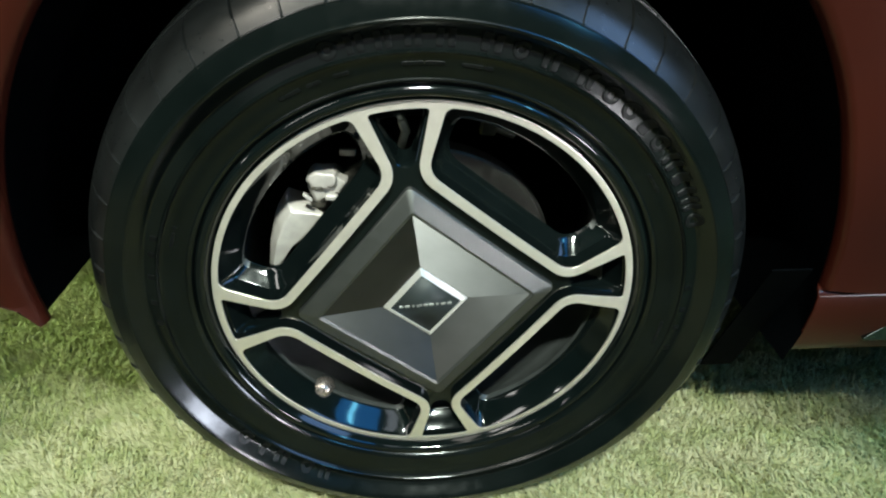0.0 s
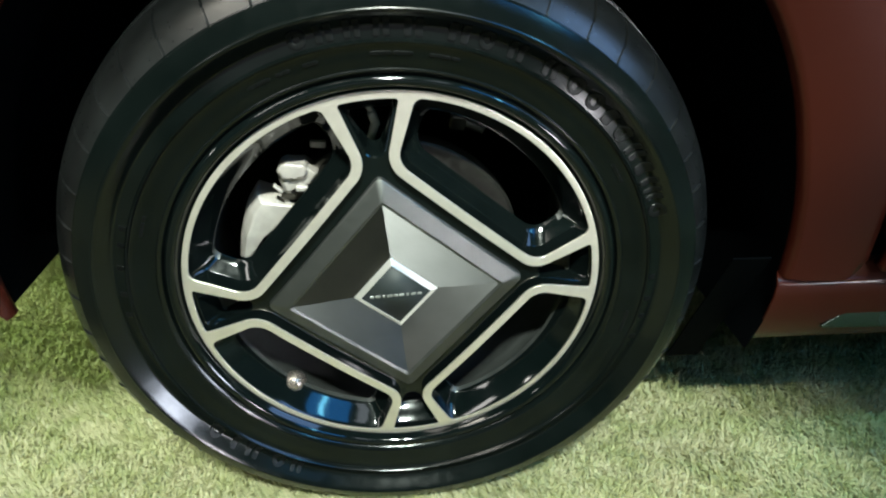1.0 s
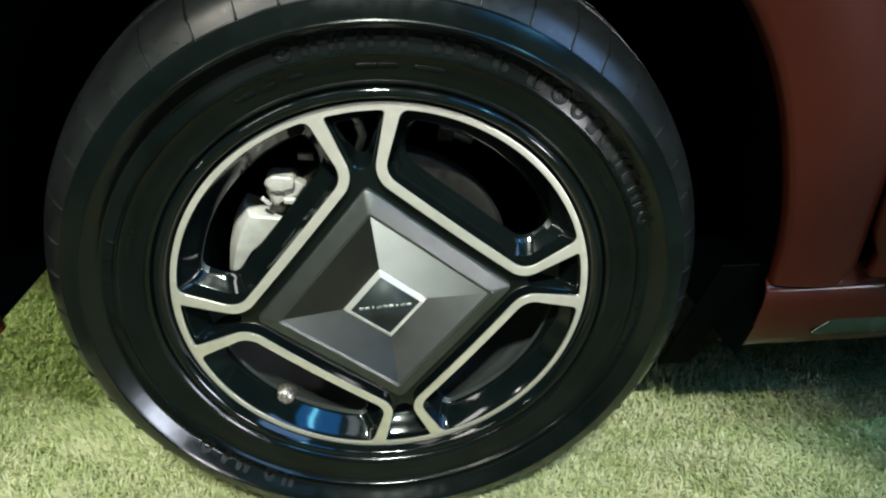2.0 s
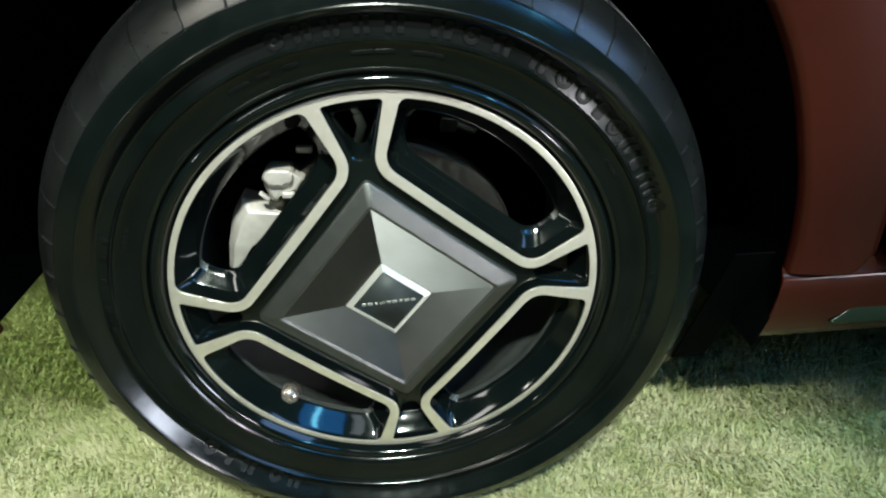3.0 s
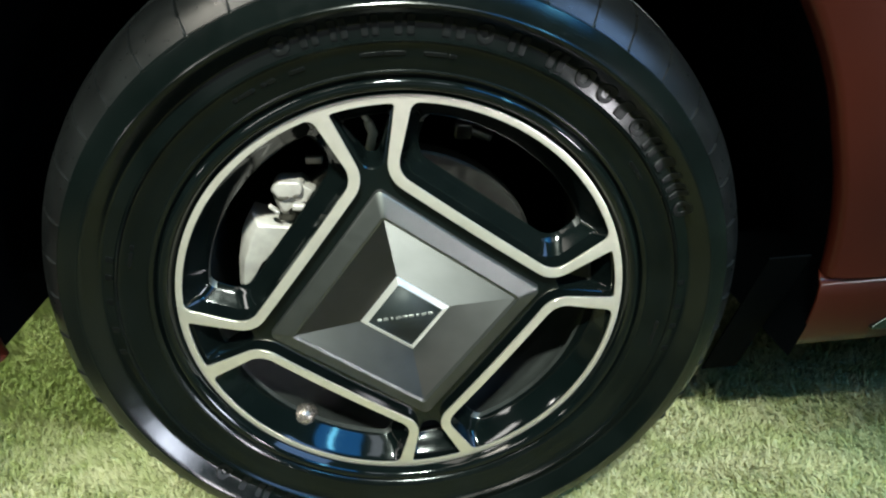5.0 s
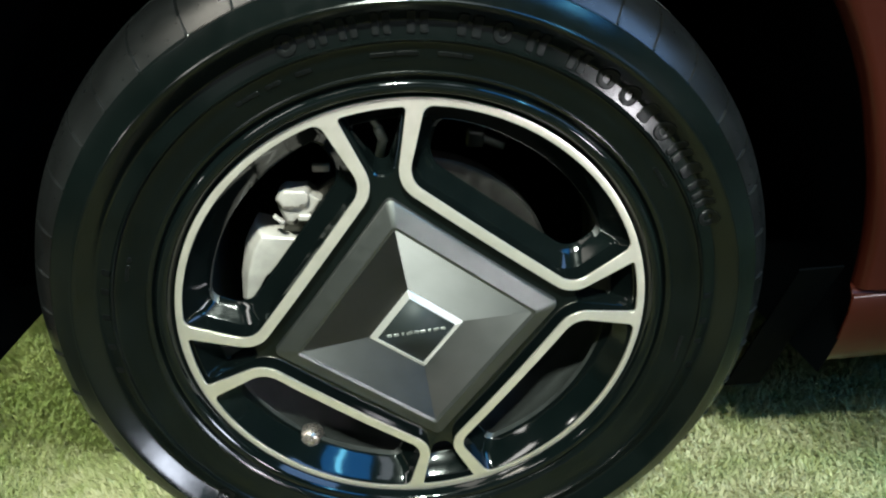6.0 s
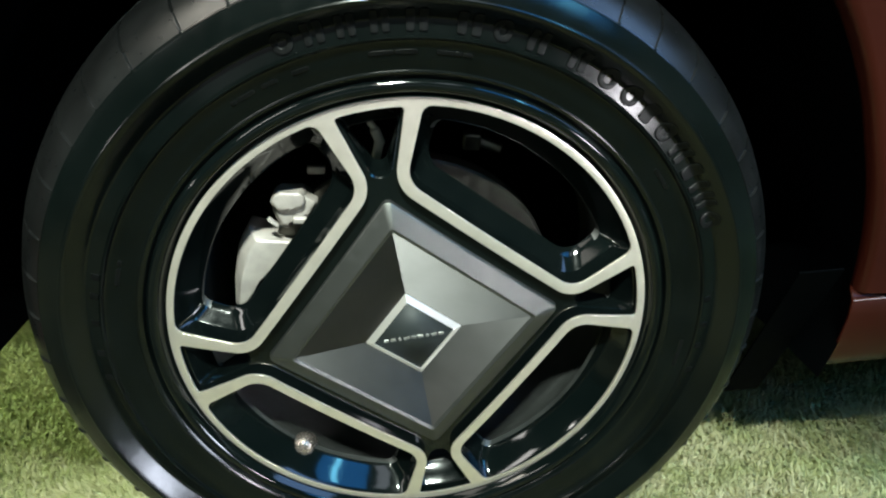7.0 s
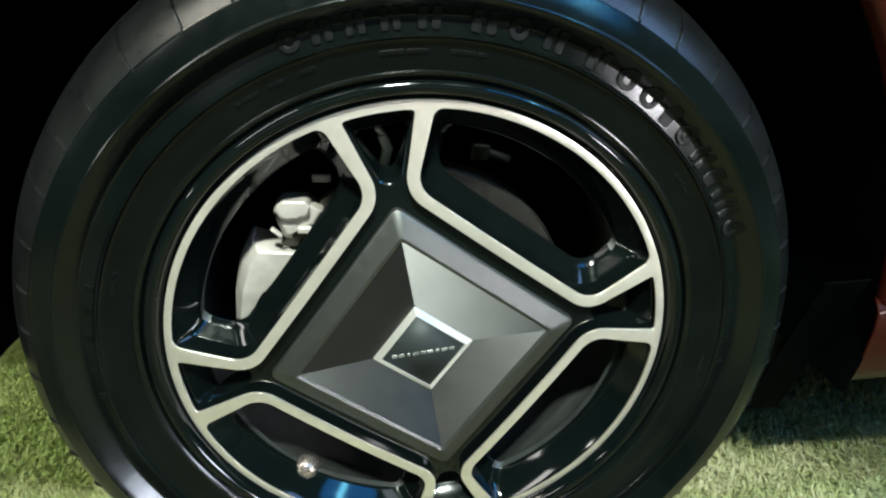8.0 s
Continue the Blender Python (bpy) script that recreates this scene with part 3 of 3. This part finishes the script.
def marking(angle, r0, r1, wide, hole=False, proud=0.0012):
    """A raised mark that follows the sidewall: a ring, a pair of bars or one bar."""
    rm = (r0 + r1) / 2
    h, w = (r1 - r0) / 2, wide / 2
    if hole:
        loops = [rounded([(-w, h, w * 0.9), (w, h, w * 0.9), (w, -h, w * 0.9), (-w, -h, w * 0.9)], 6)]
        loops.append(rounded([(-w * 0.5, h * 0.55, w * 0.45), (w * 0.5, h * 0.55, w * 0.45), (w * 0.5, -h * 0.55, w * 0.45), (-w * 0.5, -h * 0.55, w * 0.45)], 6))
    elif wide > 0.0115:
        loops = []
        for x0, x1 in ((-w, -w * 0.3), (w * 0.3, w)):
            loops.append(rounded([(x0, h, 0.001), (x1, h, 0.001), (x1, -h, 0.001), (x0, -h, 0.001)], 4))
    else:
        loops = [rounded([(-w, h, w * 0.4), (w, h, w * 0.4), (w, -h, w * 0.4), (-w, -h, w * 0.4)], 4)]
    me = finer(plate("raised_marking", loops, 0.0, proud * 0.4, proud * 0.3), 0.003)
    for v in me.vertices:
        r = math.hypot(v.co.x, v.co.z + rm)
        v.co.y += float(np.interp(r, SIDE_R, SIDE_Y)) - proud * 0.4
    me.transform(pose(0, 0, 0, 0, angle, 0) @ pose(0, 0, rm))
    return link("raised_marking", sharpen(me, 30), LETTER, wheel)


for a, wd, hole in ((-10.4, 0.014, 1), (-5.6, 0.013, 0), (-0.7, 0.012, 0), (4.4, 0.012, 0), (10.0, 0.014, 0), (18.0, 0.016, 0), (23.2, 0.012, 1), (28.9, 0.013, 0), (36.2, 0.013, 0),
                    (42.0, 0.014, 1), (46.9, 0.014, 1), (51.4, 0.009, 0), (56.0, 0.013, 1), (60.8, 0.013, 0), (65.1, 0.009, 0), (68.4, 0.005, 0), (71.5, 0.012, 0), (75.8, 0.013, 1),
                    (-125.1, 0.014, 1), (-130.6, 0.006, 0), (-135.6, 0.014, 0), (-142.6, 0.014, 1), (-147.4, 0.012, 0)):
    marking(a, 0.2508, 0.2650, wd, hole=bool(hole))
for i, a in enumerate((-22, -20.4, -19, -16, -14.5, -10.0, -8.6, 2.8, 4.0, 5.6, 7.2, 8.6, 9.6, 14.2, 15.6, 17.0, 18.6, 62, 63.6, 65.1, 104, 105.4, 107, 108.7, -61, -63, -64.8)):
    marking(a, 0.2352, 0.2378, 0.0045 + 0.002 * (i % 3), proud=0.0007)
for a in (-64.7, -68.7, -74.3, -81, -86.5, 93, 99, 104, 110):
    marking(a, 0.2490, 0.2550, 0.005, proud=0.0006)

# ---- behind the spokes ----
disc_profile = [(0.050, 0.040), (0.052, 0.036), (0.074, 0.036), (0.076, 0.058), (0.078, 0.060), (0.129, 0.060), (0.131, 0.062), (0.131, 0.080), (0.129, 0.082), (0.088, 0.082), (0.050, 0.080)]
disc = link("brake_disc", sharpen(revolve("brake_disc", disc_profile, 96), 30), DISC, car, "bare steel brake disc with brownish sheen")
disc.matrix_world = BRAKE


def casting(name, front, back, y0, y1, mat, parent, label=""):
    """A cast lump between a smaller front outline and a larger back outline with as many corners."""
    bm = bmesh.new()
    a = [bm.verts.new((x, y0, z)) for x, z in front]
    b = [bm.verts.new((x, y1, z)) for x, z in back]
    c = [bm.verts.new((x, y1 + 0.02, z)) for x, z in back]
    n = len(a)
    bm.faces.new(a)
    bm.faces.new(c[::-1])
    for i in range(n):
        j = (i + 1) % n
        bm.faces.new((a[i], b[i], b[j], a[j]))
        bm.faces.new((b[i], c[i], c[j], b[j]))
    bmesh.ops.bevel(bm, geom=list(bm.edges), offset=0.0022, segments=3, profile=0.6, affect="EDGES", clamp_overlap=True)
    me = bpy.data.meshes.new(name)
    bmesh.ops.recalc_face_normals(bm, faces=bm.faces)
    bm.to_mesh(me)
    bm.free()
    return link(name, sharpen(me, 50), mat, parent, label)


caliper = casting("brake_caliper",
                  [(-0.1176, 0.0846), (-0.0880, 0.0775), (-0.1041, 0.0625), (-0.1128, 0.0529), (-0.1262, 0.0482), (-0.1334, 0.0365), (-0.1405, 0.0262), (-0.1480, 0.0264), (-0.1389, 0.0516), (-0.1283, 0.0714)],
                  [(-0.1232, 0.0945), (-0.0875, 0.0765), (-0.1064, 0.0549), (-0.1153, 0.0445), (-0.1300, 0.0388), (-0.1382, 0.0263), (-0.1450, 0.0160), (-0.1565, 0.0185), (-0.1490, 0.0470), (-0.1372, 0.0770)],
                  0.048, 0.063, CAST, car, "pale cast aluminium brake caliper")
caliper.matrix_world = BRAKE
bracket = casting("caliper_bracket",
                  [(-0.069, 0.1235), (-0.059, 0.113), (-0.068, 0.1025), (-0.080, 0.1035), (-0.085, 0.097), (-0.0895, 0.0985), (-0.0925, 0.1135), (-0.0865, 0.1235)],
                  [(-0.070, 0.121), (-0.0585, 0.109), (-0.0685, 0.0965), (-0.0815, 0.0975), (-0.086, 0.090), (-0.094, 0.0925), (-0.097, 0.110), (-0.0895, 0.123)],
                  0.040, 0.049, CAST, caliper, "pale cast bracket of the caliper")
casting("bracket_lug",
        [(-0.0845, 0.129), (-0.068, 0.1255), (-0.066, 0.1215), (-0.068, 0.1155), (-0.0715, 0.113), (-0.0785, 0.1155), (-0.083, 0.113), (-0.0895, 0.1155), (-0.0925, 0.1225), (-0.089, 0.127)],
        [(-0.086, 0.1275), (-0.0685, 0.124), (-0.066, 0.119), (-0.068, 0.112), (-0.0725, 0.109), (-0.080, 0.111), (-0.0845, 0.1085), (-0.092, 0.1115), (-0.0955, 0.1195), (-0.0915, 0.125)],
        0.034, 0.040, CAST, bracket, "rounded lug of the bracket")
bm = bmesh.new()
block(bm, (0.011, 0.006, 0.006), pose(-0.0742, 0.036, 0.1020, 0, 12, 0), 0.0015)
part("pad_clip", bm, CAST, caliper, "small bright spring clip", smooth=True)
bm = bmesh.new()
block(bm, (0.011, 0.005, 0.003), pose(-0.0980, 0.045, 0.1000, 0, 52, 0), 0.001)
part("pad_spring", bm, CAST, caliper, "short pale spring arm", smooth=True)
bm = bmesh.new()
block(bm, (0.0150, 0.006, 0.0066), pose(-0.0568, 0.070, 0.1300, 0, 10, 0), 0.0012)
part("carrier_bar", bm, CAST, caliper, "pale end of the brake pad carrier", smooth=True)

# suspension upright and strut, half lost in the dark
bm = bmesh.new()
block(bm, (0.008, 0.008, 0.018), pose(-0.0030, 0.064, 0.1390, 0, 22, 0), 0.0025)
block(bm, (0.008, 0.008, 0.016), pose(-0.0005, 0.064, 0.1515, 0, -12, 0), 0.0025)
block(bm, (0.005, 0.007, 0.010), pose(-0.0030, 0.065, 0.1610, 0, -30, 0), 0.002)
knuckle = part("steering_knuckle", bm, PALE_KNUCKLE, car, "pale steering knuckle", smooth=True)
knuckle.matrix_world = BRAKE
bm = bmesh.new()
block(bm, (0.018, 0.010, 0.020), pose(0.084, 0.170, 0.097, 20, 12, 0), 0.003)
block(bm, (0.030, 0.012, 0.010), pose(0.100, 0.178, 0.088, 0, 30, 0), 0.003)
arm_end = part("suspension_arm_end", bm, STEEL, car, "dull steel end of a suspension arm", smooth=True)
arm_end.matrix_world = BRAKE
bm = bmesh.new()
bmesh.ops.create_cone(bm, cap_ends=True, segments=32, radius1=0.032, radius2=0.032, depth=0.40, matrix=pose(-0.03, 0.24, 0.56, 14, 0, 0))
part("strut", bm, PLASTIC, car, "black suspension strut", smooth=True)

# valve
valve = link("valve_stem", sharpen(revolve("valve_stem", [(0.0, -0.024), (0.0035, -0.0236), (0.0062, -0.0218), (0.0078, -0.0185), (0.0082, -0.0150), (0.0076, -0.0115), (0.0060, -0.0095), (0.0055, 0.002), (0.0085, 0.004), (0.0095, 0.016), (0.0, 0.018)], 32), 45), NICKEL, wheel, "metal valve stem with a round cap")
valve.matrix_local = WHEEL.inverted() @ BRAKE @ pose(-0.1328, 0.054, -0.1485, -42, 0, 14) @ Matrix.Scale(1.42, 4)
